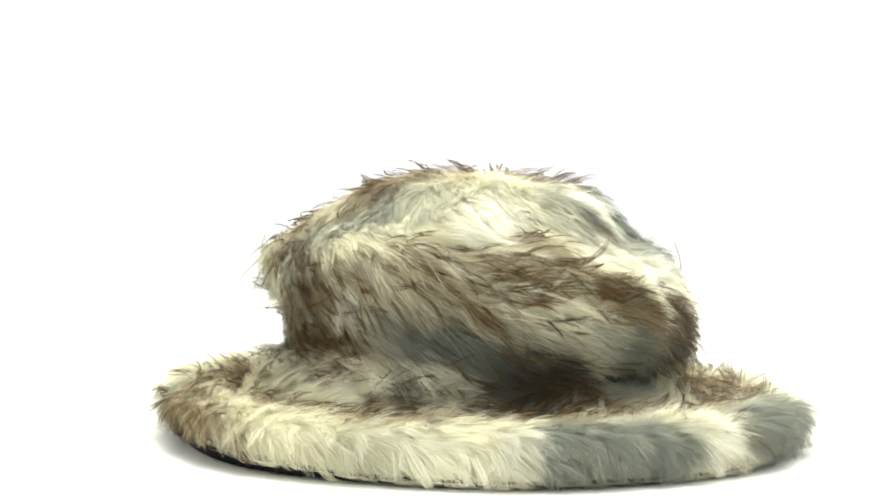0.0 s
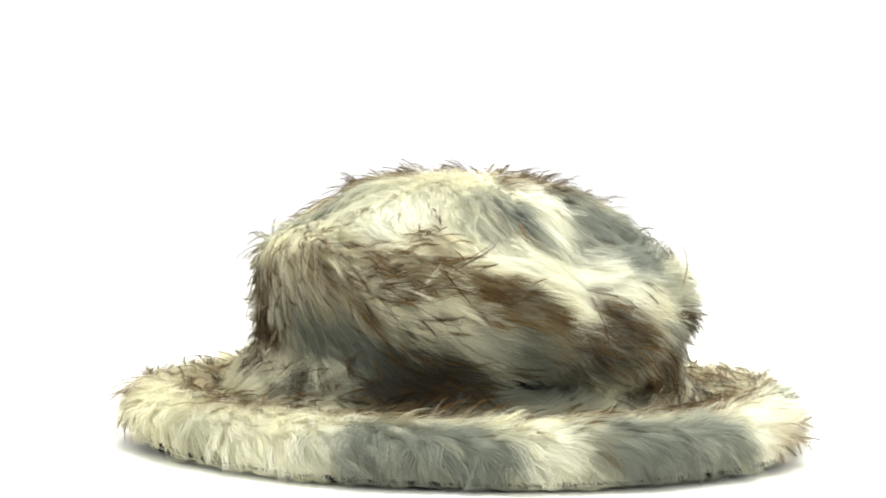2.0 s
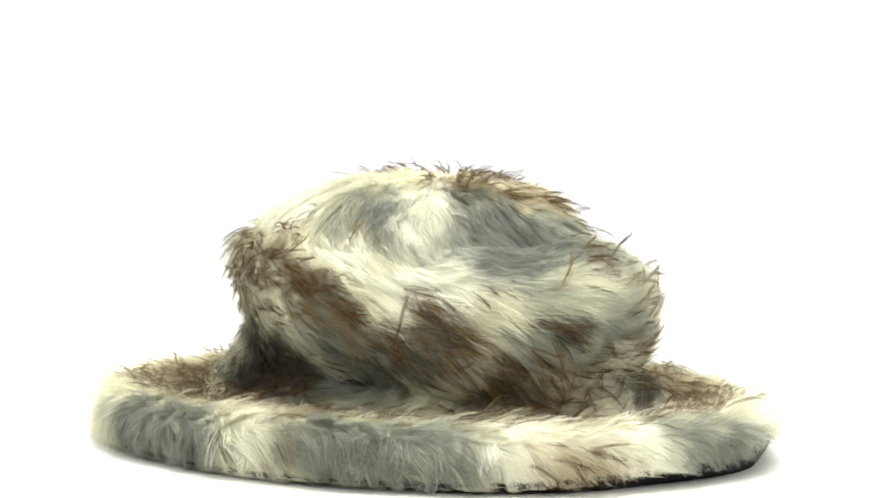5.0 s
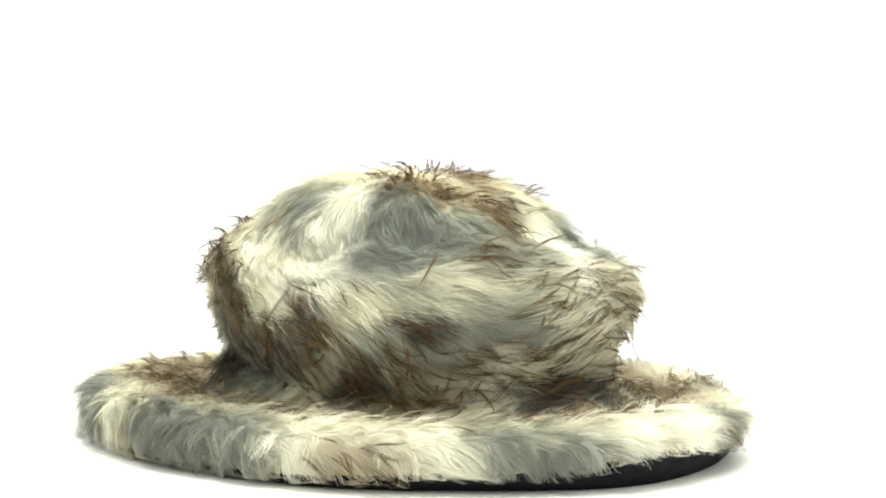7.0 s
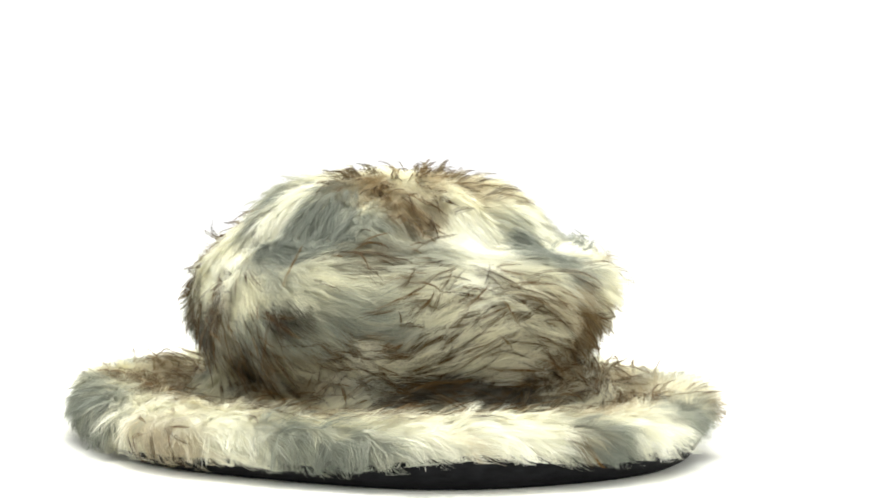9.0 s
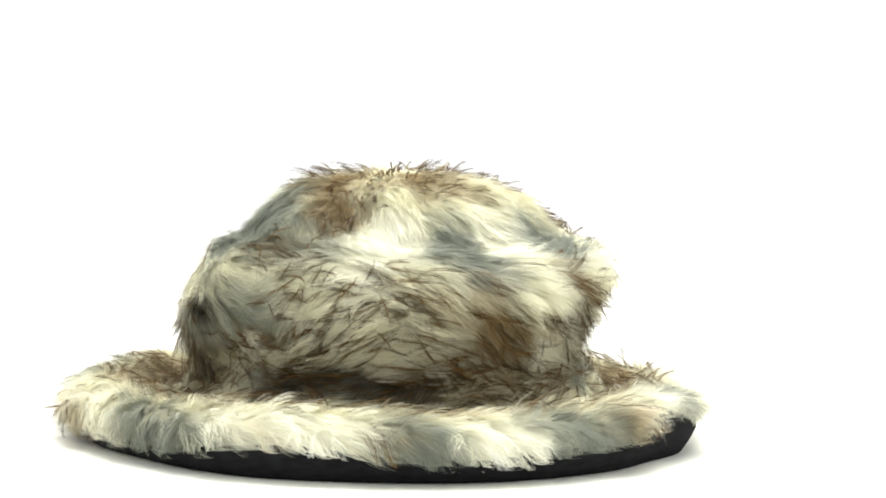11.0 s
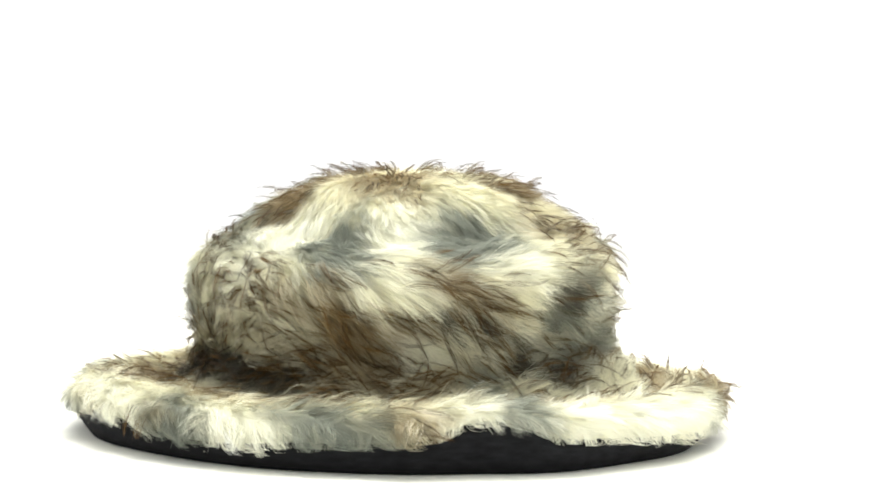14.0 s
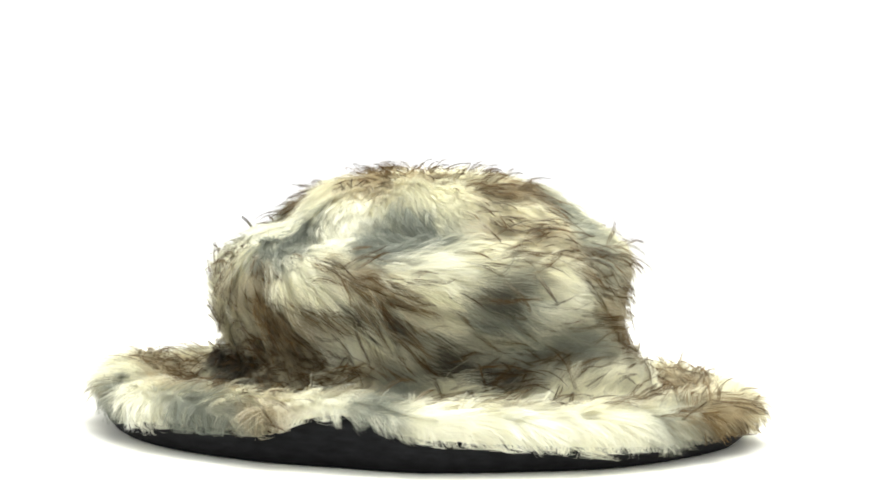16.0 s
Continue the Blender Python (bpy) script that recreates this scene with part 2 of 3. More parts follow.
grey(-61, 0.056, 12, 0.090, 0, 0.90)
grey(-31, 0.075, 11, 0.090, 0, 0.75)
grey(-22, 0.075, 10, 0.090, 0, 0.60)
white(-13, 0.063, 4, 0.090, 0, 0.50)
white(-1, 0.075, 8, 0.090, 10, 1.00)
brown(10, 0.075, 2, 0.094, -60, 0.80)
white(-22, 0.831, 12, 0.078, 0, 1.00)
white(-11, 0.696, 18, 0.057, 0, 1.00)
grey(11, 0.764, 24, 0.099, -10, 0.95)
tan(33, 0.874, 37, 0.037, -20, 0.80)
brown(49, 0.800, 19, 0.044, -35, 0.70)
grey(38, 0.685, 10, 0.055, 0, 0.60)
brown(-12, 0.923, 35, 0.024, 0, 0.60)
grey(18, 0.626, 9, 0.016, 0, 0.40)
grey(32, 0.584, 16, 0.023, 0, 0.35)
grey(11, 0.579, 9, 0.021, 0, 0.60)
dark(20, 0.565, 8, 0.023, 10, 0.85)
brown(-9, 0.594, 10, 0.013, -30, 0.80)
dark(-12, 0.604, 4, 0.023, 0, 0.60)
grey(20, 0.524, 8, 0.021, 0, 0.70)
white(48, 0.537, 18, 0.024, 10, 0.50)
streaks(40, 0.498, 14, 0.057, 20, 0.70)
brown(8, 0.521, 17, 0.015, -8, 0.85)
brown(28, 0.510, 9, 0.010, 30, 0.85)
dark(3, 0.544, 6, 0.018, 0, 0.60)
dark(-2, 0.442, 5, 0.078, -40, 0.60)
tan(16, 0.390, 24, 0.055, 0, 0.50)
white(34, 0.395, 9, 0.047, 30, 0.40)
brown(20, 0.309, 18, 0.008, 0, 0.80)
white(4, 0.075, 6, 0.090, 0, 0.95)
white(20, 0.075, 4, 0.090, 0, 0.70)
tan(14, 0.075, 4, 0.090, 30, 0.60)
grey(-16, 0.075, 12, 0.097, 0, 0.85)
white(-2, 0.046, 4, 0.090, 0, 0.50)
grey(29, 0.066, 6, 0.090, 0, 0.75)
brown(3, 0.001, 2, 0.036, 0, 0.50)
white(55, 0.075, 11, 0.115, 0, 0.90)
brown(51, 0.075, 1, 0.090, -50, 0.70)
grey(13, 0.742, 14, 0.089, 0, 0.80)
grey(38, 0.737, 16, 0.075, 0, 0.60)
tan(18, 0.905, 32, 0.052, 0, 0.60)
brown(50, 0.813, 14, 0.047, -10, 0.70)
tan(43, 0.691, 12, 0.052, 0, 0.60)
brown(64, 0.837, 8, 0.016, 0, 0.70)
white(73, 0.725, 14, 0.099, 0, 0.95)
white(69, 0.609, 10, 0.041, 0, 0.60)
grey(40, 0.597, 14, 0.019, 0, 0.30)
grey(41, 0.550, 16, 0.024, 0, 0.75)
dark(20, 0.573, 7, 0.021, 0, 0.85)
white(34, 0.482, 16, 0.018, 20, 0.50)
streaks(54, 0.498, 16, 0.044, 20, 0.55)
brown(34, 0.518, 17, 0.008, 8, 0.70)
brown(4, 0.515, 18, 0.015, -15, 0.90)
brown(86, 0.534, 12, 0.050, 0, 0.20)
dark(54, 0.369, 16, 0.050, 5, 0.95)
dark(42, 0.306, 9, 0.016, 0, 0.80)
dark(79, 0.375, 14, 0.050, 0, 0.70)
tan(17, 0.387, 16, 0.062, 0, 0.60)
brown(79, 0.443, 10, 0.050, 0, 0.50)
brown(16, 0.310, 19, 0.008, -8, 0.80)
white(15, 0.075, 8, 0.090, 0, 0.70)
white(21, 0.059, 6, 0.090, 0, 0.70)
tan(9, 0.024, 7, 0.090, 30, 0.80)
grey(38, 0.056, 8, 0.090, 0, 0.85)
tan(57, 0.059, 1, 0.058, 0, 0.80)
white(52, 0.063, 4, 0.090, 0, 0.95)
white(62, 0.050, 6, 0.092, 0, 1.00)
grey(78, 0.063, 7, 0.090, 0, 0.75)
tan(108, 0.970, 30, 0.060, 0, 0.80)
brown(64, 0.884, 26, 0.024, 20, 0.50)
grey(54, 0.699, 12, 0.079, 0, 0.50)
white(74, 0.730, 13, 0.091, 0, 1.00)
grey(102, 0.711, 17, 0.094, -10, 1.00)
tan(96, 0.879, 20, 0.042, 0, 0.40)
white(104, 0.612, 11, 0.021, 0, 0.50)
streaks(68, 0.555, 20, 0.045, -30, 0.55)
streaks(83, 0.594, 12, 0.042, -35, 0.45)
streaks(47, 0.484, 21, 0.055, -10, 0.55)
tan(101, 0.605, 4, 0.041, 0, 0.70)
brown(100, 0.554, 16, 0.031, -20, 0.50)
brown(110, 0.539, 11, 0.036, -10, 0.60)
dark(69, 0.393, 21, 0.062, 0, 0.95)
dark(82, 0.315, 9, 0.014, 0, 0.80)
brown(94, 0.435, 10, 0.058, 0, 0.60)
streaks(102, 0.455, 16, 0.078, 0, 0.55)
white(76, 0.464, 6, 0.023, 30, 0.50)
brown(82, 0.424, 2, 0.066, 40, 0.80)
tan(106, 0.366, 11, 0.047, 0, 0.50)
white(68, 0.066, 7, 0.097, 0, 1.00)
tan(78, 0.075, 5, 0.040, 0, 0.70)
grey(78, 0.050, 4, 0.090, 0, 0.50)
grey(84, 0.059, 4, 0.090, 0, 0.90)
white(92, 0.075, 6, 0.095, 0, 1.00)
grey(104, 0.075, 7, 0.108, 0, 0.75)
tan(58, 0.011, 1, 0.090, 0, 0.70)
grey(44, 0.011, 10, 0.090, 0, 0.60)
tan(113, 0.072, 5, 0.090, 0, 0.50)
tan(86, 0.926, 30, 0.034, 5, 0.80)
white(81, 0.735, 12, 0.086, 0, 1.00)
white(123, 0.738, 11, 0.099, 0, 1.00)
grey(104, 0.703, 15, 0.096, 0, 1.00)
grey(141, 0.725, 13, 0.096, 0, 0.95)
white(127, 0.601, 13, 0.026, 0, 0.60)
tan(126, 0.852, 16, 0.028, 0, 0.30)
streaks(99, 0.554, 13, 0.028, -25, 0.45)
brown(106, 0.584, 4, 0.029, -50, 0.50)
brown(118, 0.532, 16, 0.016, -10, 0.70)
dark(138, 0.536, 9, 0.013, -10, 0.80)
brown(108, 0.494, 16, 0.019, -10, 0.70)
brown(88, 0.490, 10, 0.013, -20, 0.60)
tan(140, 0.586, 12, 0.037, -20, 0.50)
white(126, 0.456, 9, 0.041, -20, 0.40)
brown(112, 0.445, 12, 0.039, 0, 0.80)
white(91, 0.435, 6, 0.045, 0, 0.50)
dark(87, 0.413, 2, 0.068, 30, 0.70)
dark(95, 0.340, 10, 0.015, 0, 0.70)
streaks(112, 0.379, 20, 0.041, 0, 0.70)
tan(133, 0.366, 11, 0.041, 0, 0.50)
brown(122, 0.075, 5, 0.040, 0, 0.50)
white(96, 0.059, 7, 0.099, 0, 1.00)
grey(85, 0.027, 4, 0.090, 0, 0.85)
grey(108, 0.033, 6, 0.111, 0, 0.90)
grey(112, 0.063, 4, 0.098, 0, 0.60)
grey(120, 0.033, 6, 0.105, 0, 0.50)
tan(122, 0.075, 5, 0.049, 0, 0.50)
white(128, 0.075, 4, 0.117, 0, 0.90)
grey(136, 0.050, 4, 0.133, 0, 0.85)
white(144, 0.075, 5, 0.140, 0, 0.90)
tan(126, 0.917, 30, 0.050, 8, 0.70)
brown(-164, 0.868, 24, 0.037, 10, 0.80)
brown(-143, 0.873, 17, 0.064, 60, 0.70)
white(119, 0.754, 12, 0.099, 0, 1.00)
grey(147, 0.732, 18, 0.096, 0, 1.00)
white(157, 0.628, 9, 0.031, 0, 0.90)
white(171, 0.753, 6, 0.045, 0, 0.50)
tan(179, 0.772, 12, 0.049, 0, 0.50)
white(142, 0.625, 10, 0.021, 0, 0.60)
grey(-134, 0.831, 15, 0.053, 0, 0.40)
tan(-166, 0.717, 10, 0.075, 60, 0.50)
brown(142, 0.588, 18, 0.019, -25, 0.70)
brown(110, 0.531, 19, 0.011, -15, 0.60)
white(130, 0.474, 12, 0.029, -20, 0.50)
brown(149, 0.450, 10, 0.028, -15, 0.60)
grey(175, 0.560, 13, 0.050, 20, 0.80)
dark(172, 0.584, 9, 0.036, 20, 0.60)
dark(138, 0.526, 12, 0.016, -10, 0.80)
dark(153, 0.502, 14, 0.021, -20, 0.70)
dark(164, 0.440, 12, 0.057, 0, 0.85)
dark(172, 0.390, 14, 0.036, -15, 0.90)
brown(-177, 0.630, 10, 0.019, -50, 0.60)
white(-165, 0.567, 9, 0.037, 0, 0.70)
grey(-164, 0.451, 18, 0.078, 0, 0.80)
tan(-163, 0.427, 10, 0.070, 0, 0.30)
brown(-140, 0.523, 10, 0.071, 0, 0.80)
brown(-130, 0.426, 15, 0.060, 0, 0.60)
grey(-145, 0.675, 10, 0.111, 0, 0.40)
grey(146, 0.395, 8, 0.066, 0, 0.60)
grey(116, 0.043, 6, 0.090, 0, 0.60)
tan(125, 0.059, 5, 0.124, 0, 0.50)
white(136, 0.053, 6, 0.117, 0, 0.90)
grey(144, 0.075, 6, 0.140, 0, 0.85)
white(155, 0.075, 6, 0.140, 0, 1.00)
white(171, 0.075, 13, 0.096, 0, 1.00)
white(-169, 0.056, 8, 0.090, 0, 0.95)
grey(-156, 0.056, 11, 0.090, 0, 0.70)
tan(-144, 0.033, 11, 0.116, 0, 0.80)
brown(-153, 0.075, 8, 0.028, -3, 0.80)
tan(-168, 0.302, 7, 0.010, 0, 0.70)


def dye(a, v, loose):
    """Colour of root and tip of fibres that grow at a, v, and how many dark locks lie there. loose: each fibre's own scatter."""
    wa = sum(np.sin(np.radians(a) * k + q * v * 6.28 + f) for k, q, f in WARP_TERMS) / 3.5
    wv = sum(np.cos(np.radians(a) * (k + 3) - q * v * 6.28 + 2 * f) for k, q, f in WARP_TERMS) / 3.5
    a, v = a + 1.3 * wa, v + 0.005 * wv
    root = np.tile(CREAM, (len(a), 1))
    tip = root.copy()
    lines = np.zeros(len(a))
    for r, t, ma, mv, wide, high, tilt, much in SPOTS:
        c, s = math.cos(radians(tilt)), math.sin(radians(tilt))
        x = ((a - ma + 180.0) % 360.0 - 180.0) * 0.002
        y = (v - mv) * 0.3
        d = ((x * c + y * s) / (wide * 0.002)) ** 2 + ((y * c - x * s) / (high * 0.3)) ** 2
        w = np.exp(-(d**2.0)) * much
        w = np.clip(w * (1 + (0.40 if t and t[0] < 0.25 else 0.13) * loose), 0, 1)
        if r is None:
            lines = np.maximum(lines, w)
            r, t, w = (0.80, 0.75, 0.60), (0.58, 0.48, 0.31), 0.16 * w
        elif 0.08 < t[0] and t[2] < 0.1:
            lines = np.maximum(lines * (1 - w), 0.6 * w)
            w = 0.72 * w
        elif t[0] <= 0.08:
            lines = np.maximum(lines * (1 - w), 0.3 * w)
        else:
            lines = lines * (1 - w)
        root += (np.array(r) - root) * w[:, None]
        tip += (np.array(t) - tip) * w[:, None]
    return root, tip, lines


# ---------------------------------------------------------------- the hat
def hat_shell(parent, name, v0, v1, rows):
    n = 216
    vs = np.linspace(v0, v1, rows)
    aa, vv = np.meshgrid(np.arange(n) * 360.0 / n, vs)
    a, v = aa.ravel(), vv.ravel()
    p = hat_surface(a, v)
    faces = [(j * n + i, j * n + (i + 1) % n, (j + 1) * n + (i + 1) % n, (j + 1) * n + i) for j in range(rows - 1) for i in range(n)]
    ob = mesh_object(name, p, faces, SKIN, parent)
    root, tip, lines = dye(a, v, np.zeros(len(a)))
    layer = ob.data.color_attributes.new("dye", "FLOAT_COLOR", "POINT")
    layer.data.foreach_set("color", np.concatenate([0.5 * root + 0.5 * tip, np.ones((len(a), 1))], 1).ravel().astype(np.float32))
    return ob


def hat_lining(parent):
    """The black felt under the brim: a rolled edge, then in under the hat."""
    n = 216
    a = np.arange(n) * 360.0 / n
    e, rb = edge_height(a), brim_radius(a)
    ring = [(rb - 0.003, e + 0.004), (rb + 0.0025, e + 0.001), (rb + 0.0025, e * 0.75 + 0.0012), (rb - 0.001, e * 0.35 + 0.001), (rb - 0.0055, 0.0006 + 0 * e), (rb - 0.03, 0.002 + 0 * e), (0.12 + 0 * e, 0.003 + 0 * e), (0.098 + 0 * e, 0.010 + 0 * e), (0.096 + 0 * e, 0.06 + 0 * e), (0.07 + 0 * e, 0.11 + 0 * e), (0.01 + 0 * e, 0.125 + 0 * e)]
    c, s = np.cos(np.radians(a)), np.sin(np.radians(a))
    p = np.concatenate([np.stack([CROWN[0] + r * c, CROWN[1] + r * s, z], -1) for r, z in ring])
    faces = [(j * n + i, (j + 1) * n + i, (j + 1) * n + (i + 1) % n, j * n + (i + 1) % n) for j in range(len(ring) - 1) for i in range(n)]
    return mesh_object("lining", p, faces, FELT, parent)


def smooth_field(rng, a, v, terms, fa, fv):
    """A gentle random field over the hat, about -1 to 1."""
    out = np.zeros_like(a)
    for _ in range(terms):
        k, q = rng.integers(1, fa + 1), rng.uniform(-fv, fv)
        out += np.sin(np.radians(a) * k + q * v * 6.28 + rng.uniform(0, 6.28))
    return out / math.sqrt(terms)


def spread(rng, count, v0, v1):
    """Roots strewn evenly over the cloth."""
    a = rng.uniform(0, 360, count * 5)
    v = rng.uniform(v0, v1, count * 5)
    p1, p2, p3 = hat_surface(a, v), hat_surface(a + 0.5, v), hat_surface(a, np.minimum(v + 0.004, 0.9999))
    area = np.linalg.norm(np.cross(p2 - p1, p3 - p1), axis=1)
    keep = rng.uniform(0, np.quantile(area, 0.97), len(a)) < area
    return a[keep][:count], v[keep][:count]


def nearest_lock(rng, p, n_l, cell):
    """For each root the nearest of n_l roots picked at random."""
    pick = rng.choice(len(p), n_l, replace=False)
    keys = np.floor(p / cell).astype(int)
    grid = {}
    for i in pick:
        grid.setdefault(tuple(keys[i]), []).append(i)
    lock = np.arange(len(p))
    order = np.lexsort(keys.T)
    cuts = np.flatnonzero(np.any(np.diff(keys[order], axis=0), axis=1)) + 1
    for group in np.split(order, cuts):
        k = keys[group[0]]
        near = [i for dx in (-1, 0, 1) for dy in (-1, 0, 1) for dz in (-1, 0, 1) for i in grid.get((k[0] + dx, k[1] + dy, k[2] + dz), ())]
        if near:
            near = np.array(near)
            d = np.linalg.norm(p[group][:, None] - p[near][None], axis=2)
            lock[group] = near[np.argmin(d, axis=1)]
    return lock


STEPS = np.array([0.0, 0.28, 0.55, 0.80, 1.0])


def fibres(parent, name, rng, a, v, lock, size, lift, raised, wild, curl, pull, thick, root, tip, sag):
    """One mesh of tapering fibres. lock gives each fibre's leader; the rest are a value a fibre."""
    n_f = len(a)
    p, nrm, ua, uv = surface_frame(a, v)
    p = p + nrm * raised[:, None]
    round_, up = comb(a, v)
    ang = np.arctan2(up, round_) + wild
    lay = ua * np.cos(ang)[:, None] + uv * np.sin(ang)[:, None]
    S = STEPS
    out = lift[:, None] * (S - 0.45 * S**2)[None] * size[:, None]
    along = size[:, None] * S[None] * np.sqrt(np.clip(1 - (lift[:, None] * 0.6) ** 2, 0.2, 1))
    # the fibre follows the round of the hat as it lies along it
    turn = (lay * ua).sum(1)
    rr = np.hypot(p[:, 0] - CROWN[0], p[:, 1] - CROWN[1])
    drop = np.where(rr > 0.03, turn**2 / np.maximum(rr, 0.03), 0)[:, None] * along**2 * 0.5
    pts = p[:, None] + lay[:, None] * along[..., None] + nrm[:, None] * (out - drop)[..., None]
    side = np.cross(nrm, lay)
    wave = np.sin(S * 5.0)[None] * (0.05 * size * np.sign(curl))[:, None]
    pts += side[:, None] * ((curl * size)[:, None] * (S**2)[None] + wave)[..., None]
    pts[..., 2] -= (sag * size)[:, None] * (S**2.2)[None]
    pts += (pts[lock] - pts) * (pull[:, None] * (S**1.2)[None])[..., None]
    around = np.degrees(np.arctan2(pts[..., 1] - CROWN[1], pts[..., 0] - CROWN[0]))
    out_r = np.hypot(pts[..., 1] - CROWN[1], pts[..., 0] - CROWN[0])
    pts[..., 2] = np.maximum(pts[..., 2], np.where(out_r > brim_radius(around) - 0.012, np.maximum(0.0012, edge_height(around) - (0.005 * rng.uniform(0, 1, n_f)[lock] ** 5)[:, None] - 0.0005), 0.0012))
    tang = np.gradient(pts, axis=1)
    tang /= np.linalg.norm(tang, axis=2, keepdims=True) + 1e-9
    w = np.cross(tang, nrm[:, None])
    w /= np.linalg.norm(w, axis=2, keepdims=True) + 1e-9
    b = np.cross(w, tang)
    tw = rng.normal(0, 0.45, n_f)[:, None, None]
    w = w * np.cos(tw) + b * np.sin(tw)
    half = thick[:, None] * np.array([1.0, 1.0, 0.8, 0.5])[None]
    L = pts[:, :4] - w[:, :4] * half[..., None]
    R = pts[:, :4] + w[:, :4] * half[..., None]
    verts = np.concatenate([np.stack([L, R], 2).reshape(n_f, 8, 3), pts[:, 4:5]], 1)
    base = (np.arange(n_f) * 9)[:, None]
    loops = np.concatenate([base + np.array([0, 1, 3, 2, 2, 3, 5, 4, 4, 5, 7, 6])[None], base + np.array([6, 7, 8])[None]], 1)
    me = bpy.data.meshes.new(name)
    me.vertices.add(n_f * 9)
    me.vertices.foreach_set("co", verts.ravel().astype(np.float32))
    me.loops.add(loops.size)
    me.loops.foreach_set("vertex_index", loops.ravel().astype(np.int32))
    start = ((np.arange(n_f) * 15)[:, None] + np.array([0, 4, 8, 12])[None]).ravel()
    me.polygons.add(n_f * 4)
    me.polygons.foreach_set("loop_start", start.astype(np.int32))
    me.polygons.foreach_set("use_smooth", np.ones(n_f * 4, bool))
    me.update(calc_edges=True)
    tone = (1 + 0.06 * rng.normal(0, 1, n_f)[lock] + 0.06 * rng.normal(0, 1, n_f)).clip(0.7, 1.25)[:, None]
    at = np.array([0, 0, 0.28, 0.28, 0.55, 0.55, 0.8, 0.8, 1.0])
    m = np.clip((at - 0.10) / 0.5, 0, 1)
    m = (m * m * (3 - 2 * m))[None, :, None]
    col = (root[:, None] * (1 - m) + tip[:, None] * m) * tone[:, None]
    col = np.concatenate([col.clip(0.01, 0.92), np.ones((n_f, 9, 1))], 2)
    layer = me.color_attributes.new("dye", "FLOAT_COLOR", "POINT")
    layer.data.foreach_set("color", col.ravel().astype(np.float32))
    me.materials.append(FUR)
    ob = new(name, me)
    ob.parent = parent
    return tagged(ob, kind="stuff")


def reach(a, v, size):
    """Where along the hat the middle of a fibre comes to lie."""
    round_, up = comb(a, v)
    n = np.hypot(round_, up)
    rr = np.interp(v, [0, 0.33, 0.66, 1.0], [0.18, 0.12, 0.115, 0.03])
    return a + np.degrees(0.72 * size * round_ / n / rr), np.clip(v + 0.72 * size * up / n / 0.3, 0, 1)


def undercoat(parent, name, v0, v1, count, length, seed):
    """The soft, dense pile that lies along the cloth."""
    rng = np.random.default_rng(seed)
    a, v = spread(rng, count, v0, v1)
    n = len(a)
    lock = nearest_lock(rng, hat_surface(a, v), n // 28, 0.005)
    own, shared = rng.normal(0, 1, n), rng.normal(0, 1, n)[lock]
    top = np.clip((v - 0.66) / 0.1, 0, 1)
    stray = rng.uniform(0, 1, n) < 0.03
    lift = np.clip(0.36 + 0.13 * shared * (1 - 0.5 * top) + 0.09 * own + 0.14 * np.exp(-(((v - 0.16) / 0.07) ** 2)), 0.08, 0.95) + 0.3 * stray
    size = length * (0.85 + 0.16 * shared + 0.14 * own).clip(0.4, 1.5) * pile(a, v)
    wild = (0.20 + 0.25 * np.clip((0.3 - v) / 0.1, 0, 1)) * rng.normal(0, 1, n)[lock] + 0.12 * rng.normal(0, 1, n)
    curl = 0.12 * rng.normal(0, 1, n)[lock] + 0.08 * rng.normal(0, 1, n)
    pull = np.where(stray, 0.05, rng.uniform(0.05, 0.5, n)[lock] * (1 - 0.6 * top))
    ra, rv = reach(a, v, size)
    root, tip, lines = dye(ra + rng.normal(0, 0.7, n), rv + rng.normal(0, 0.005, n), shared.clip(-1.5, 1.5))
    return fibres(parent, name, rng, a, v, lock, size, lift, np.zeros(n), wild, curl, pull, rng.uniform(0.00007, 0.00015, n), root, tip, 0.09 * np.clip(v / 0.12, 0.2, 1))


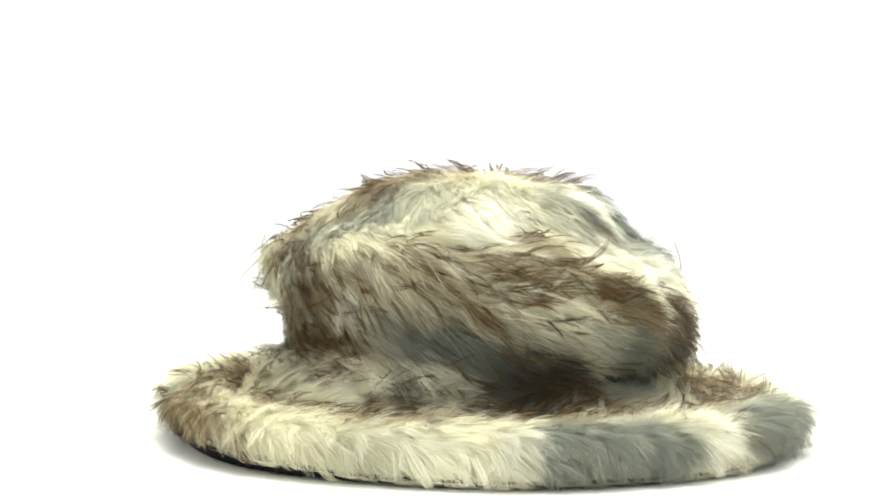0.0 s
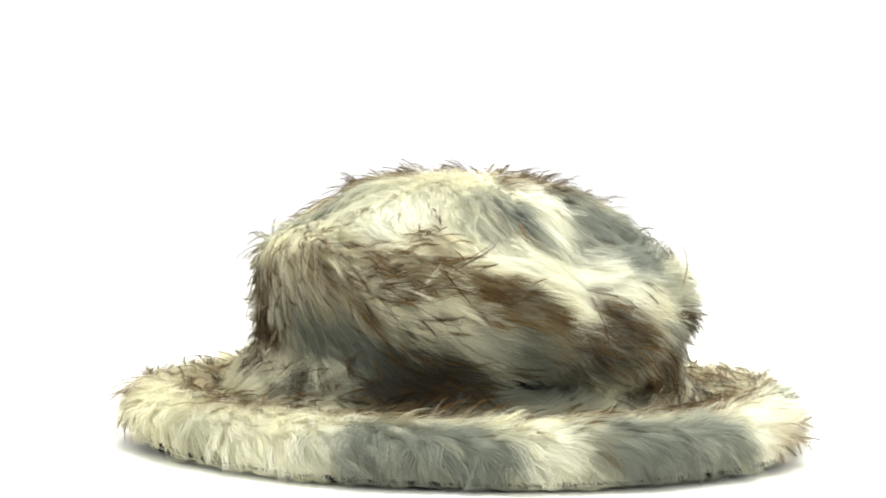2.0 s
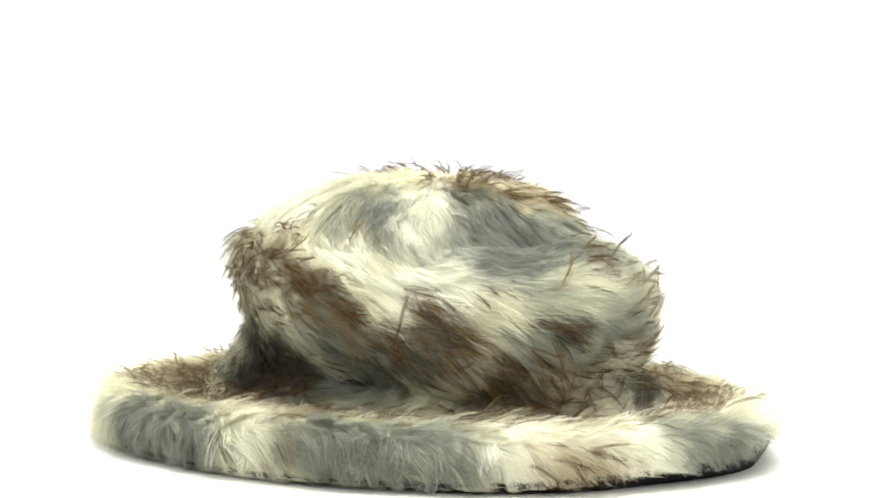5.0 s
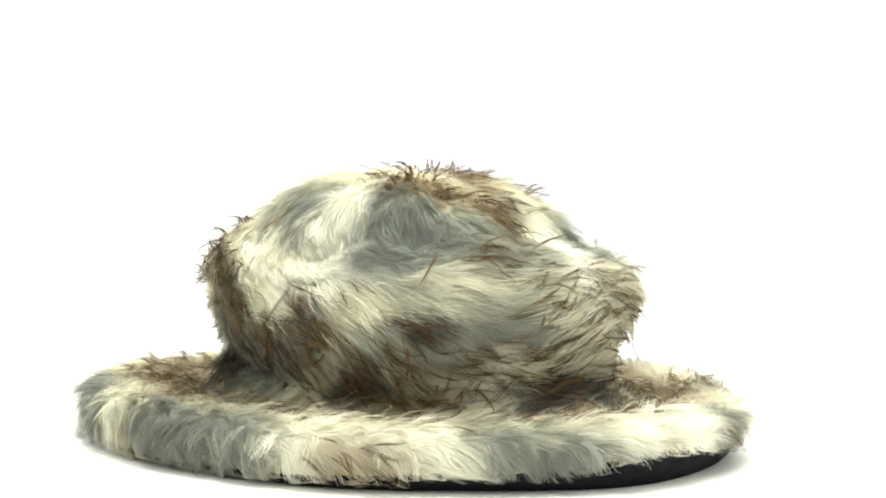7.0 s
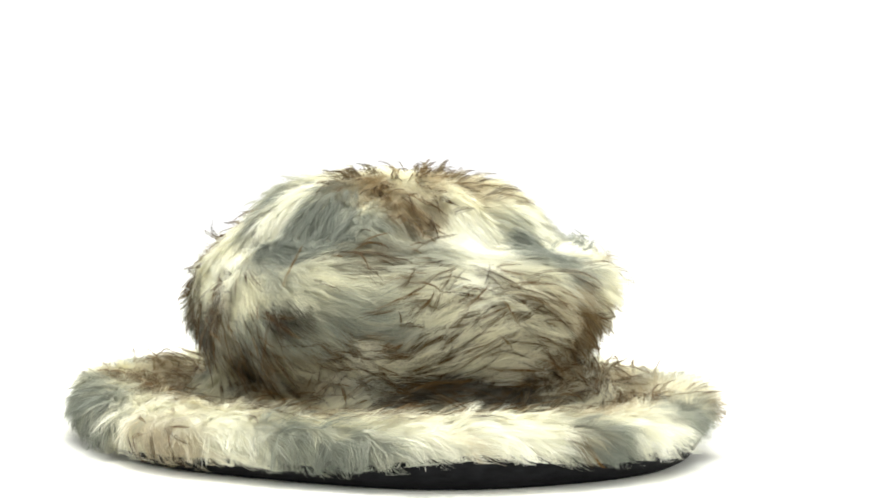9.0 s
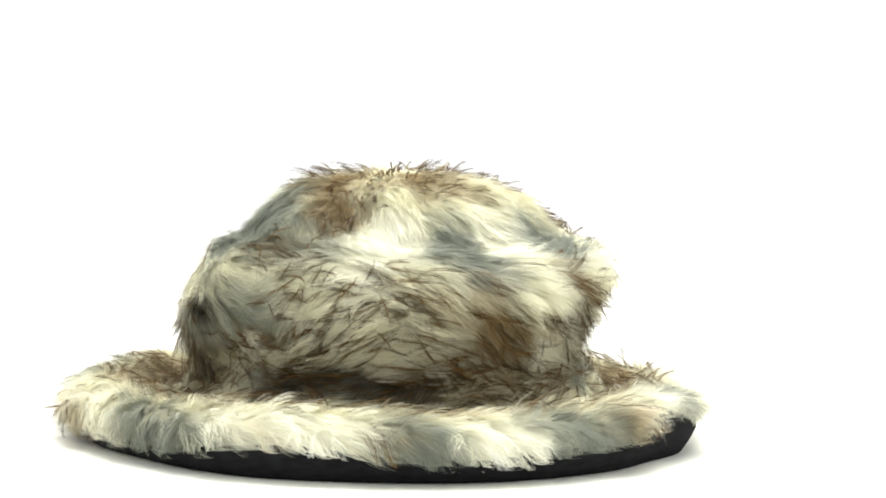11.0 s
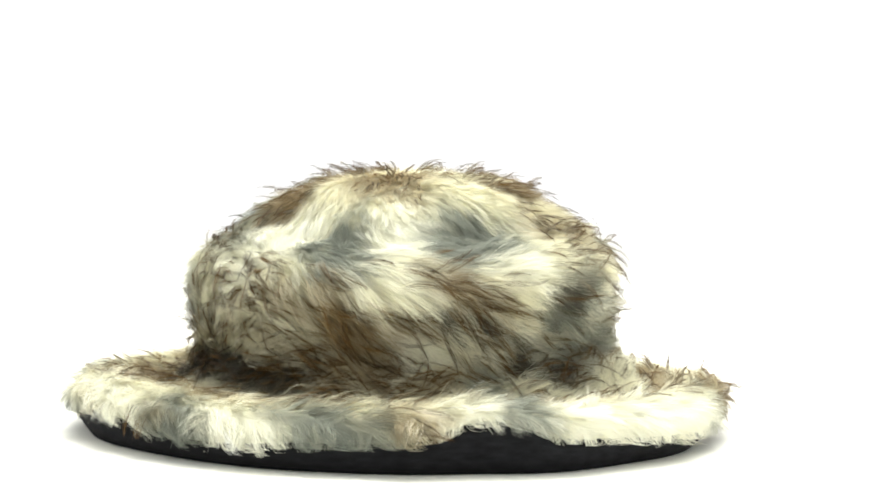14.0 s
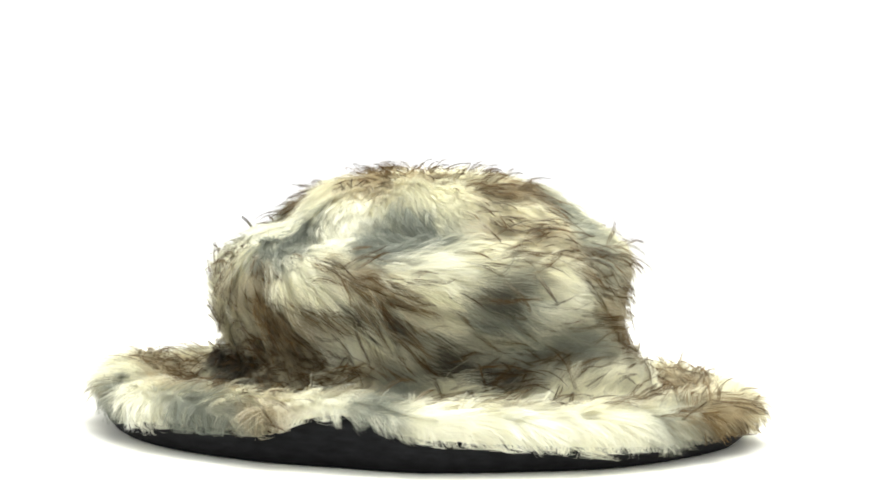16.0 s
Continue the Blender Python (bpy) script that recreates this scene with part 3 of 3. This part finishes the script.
def guard_locks(parent, name, v0, v1, count, length, seed):
    """Longer pointed locks over the undercoat; many are dark where the fur is streaked."""
    rng = np.random.default_rng(seed)
    a0, v0_ = spread(rng, count, v0, v1)
    pick = rng.uniform(0, 1, len(a0))
    ra, rv = reach(a0, v0_, np.full(len(a0), length))
    root0, tip0, lines0 = dye(ra, rv, rng.normal(0, 0.5, len(a0)))
    keep = pick < np.maximum(lines0 * 0.95, 0.05)
    a0, v0_, root0, tip0, lines0, pick = a0[keep], v0_[keep], root0[keep], tip0[keep], lines0[keep], pick[keep]
    m, per = len(a0), 11
    darker = (pick < 0.88 * lines0)[:, None]
    ink = np.array([0.088, 0.047, 0.011]) * (1 + 0.35 * rng.normal(0, 1, (m, 1)).clip(-1, 2))
    mid = 0.45 * tip0 + 0.55 * ink
    root0, tip0 = np.where(darker, mid, root0), np.where(darker, ink, tip0 * 0.96)
    lead = np.repeat(np.arange(m) * per, per)
    idx = np.repeat(np.arange(m), per)
    n = m * per
    first = np.arange(n) % per == 0
    wide = rng.uniform(0.5, 1.3, m)[idx]
    a = a0[idx] + np.where(first, 0, rng.normal(0, 0.55, n) * wide)
    v = np.clip(v0_[idx] + np.where(first, 0, rng.normal(0, 0.0035, n) * wide), 0.002, 0.998)
    top = np.clip((v - 0.66) / 0.1, 0, 1)
    lift = np.clip(0.34 + 0.22 * rng.normal(0, 1, m)[idx] + 0.35 * top + 0.25 * np.clip((v - 0.90) / 0.06, 0, 1), 0.05, 1.2)
    size = length * np.where(darker[idx, 0], 1.0, 0.75) * (rng.uniform(0.6, 1.35, m)[idx] * rng.uniform(0.8, 1.1, n)) * pile(a, v)
    brim = np.clip((0.3 - v) / 0.1, 0, 1)
    lift = lift + 0.2 * brim
    wild = (0.34 + 0.3 * brim) * rng.normal(0, 1, m)[idx] + 0.05 * rng.normal(0, 1, n)
    curl = 0.28 * rng.normal(0, 1, m)[idx] + 0.04 * rng.normal(0, 1, n)
    return fibres(parent, name, rng, a, v, lead, size, lift, np.full(n, 0.0035), wild, curl, np.where(darker[idx, 0], rng.uniform(0.72, 0.97, n), rng.uniform(0.1, 0.5, n)), rng.uniform(0.00008, 0.00014, n), root0[idx], tip0[idx], np.full(n, 0.10))


def comb(a, v):
    """Way the pile lies: share round the hat and share upwards."""
    r = np.radians(a)
    side = np.clip((v - 0.34) / 0.06, 0, 1)
    round_ = 0.9 + 0.2 * np.sin(2 * r + 4 * v)
    up = side * (-0.26 + 0.9 * dent(a, v, 52, 0.48, 18, 0.10) + 0.25 * np.sin(3 * r + 9 * v))
    top = np.clip((v - 0.72) / 0.10, 0, 1)
    round_ = round_ * (1 - 0.75 * top)
    up = up * (1 - top) - 0.6 * top + (1 - side) * (-0.80 * np.clip((0.2 - v) / 0.1, -0.6, 1.6) + 0.35 * np.sin(7 * r + 14 * v))
    return round_, up


def pile(a, v):
    """Length of the pile: shorter on the dome's middle and at the brim's edge."""
    return np.interp(v, [0, 0.05, 0.15, 0.3, 0.5, 0.7, 1.0], [0.75, 0.9, 1.0, 0.9, 1.0, 1.0, 0.85])


def fur_hat():
    hat = new("fur_hat")
    tagged(hat, "shaggy white, grey and brown faux-fur brimmed hat lined in black", "hat")
    hat_shell(hat, "brim", 0.0, 0.34, 30)
    hat_shell(hat, "crown", 0.34, 0.9995, 60)
    tagged(hat_lining(hat), "black felt lining under the brim")
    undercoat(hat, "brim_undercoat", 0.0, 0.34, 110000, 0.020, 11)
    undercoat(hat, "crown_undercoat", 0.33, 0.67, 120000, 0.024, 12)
    undercoat(hat, "top_undercoat", 0.66, 0.998, 80000, 0.016, 13)
    guard_locks(hat, "brim_guard_hair", 0.03, 0.34, 6500, 0.023, 21)
    guard_locks(hat, "crown_guard_hair", 0.33, 0.68, 8000, 0.026, 22)
    guard_locks(hat, "top_guard_hair", 0.66, 0.99, 5000, 0.015, 23)
    return hat


HAT = fur_hat()


# ---------------------------------------------------------------- the turn
def motions():
    """The hat turns steadily on the spot, clockwise seen from above."""
    walk(HAT, [(k * 0.5, pose(0.0018, 0, 0, 0, 0, -14.9 * k * 0.5)) for k in range(33)])


motions()
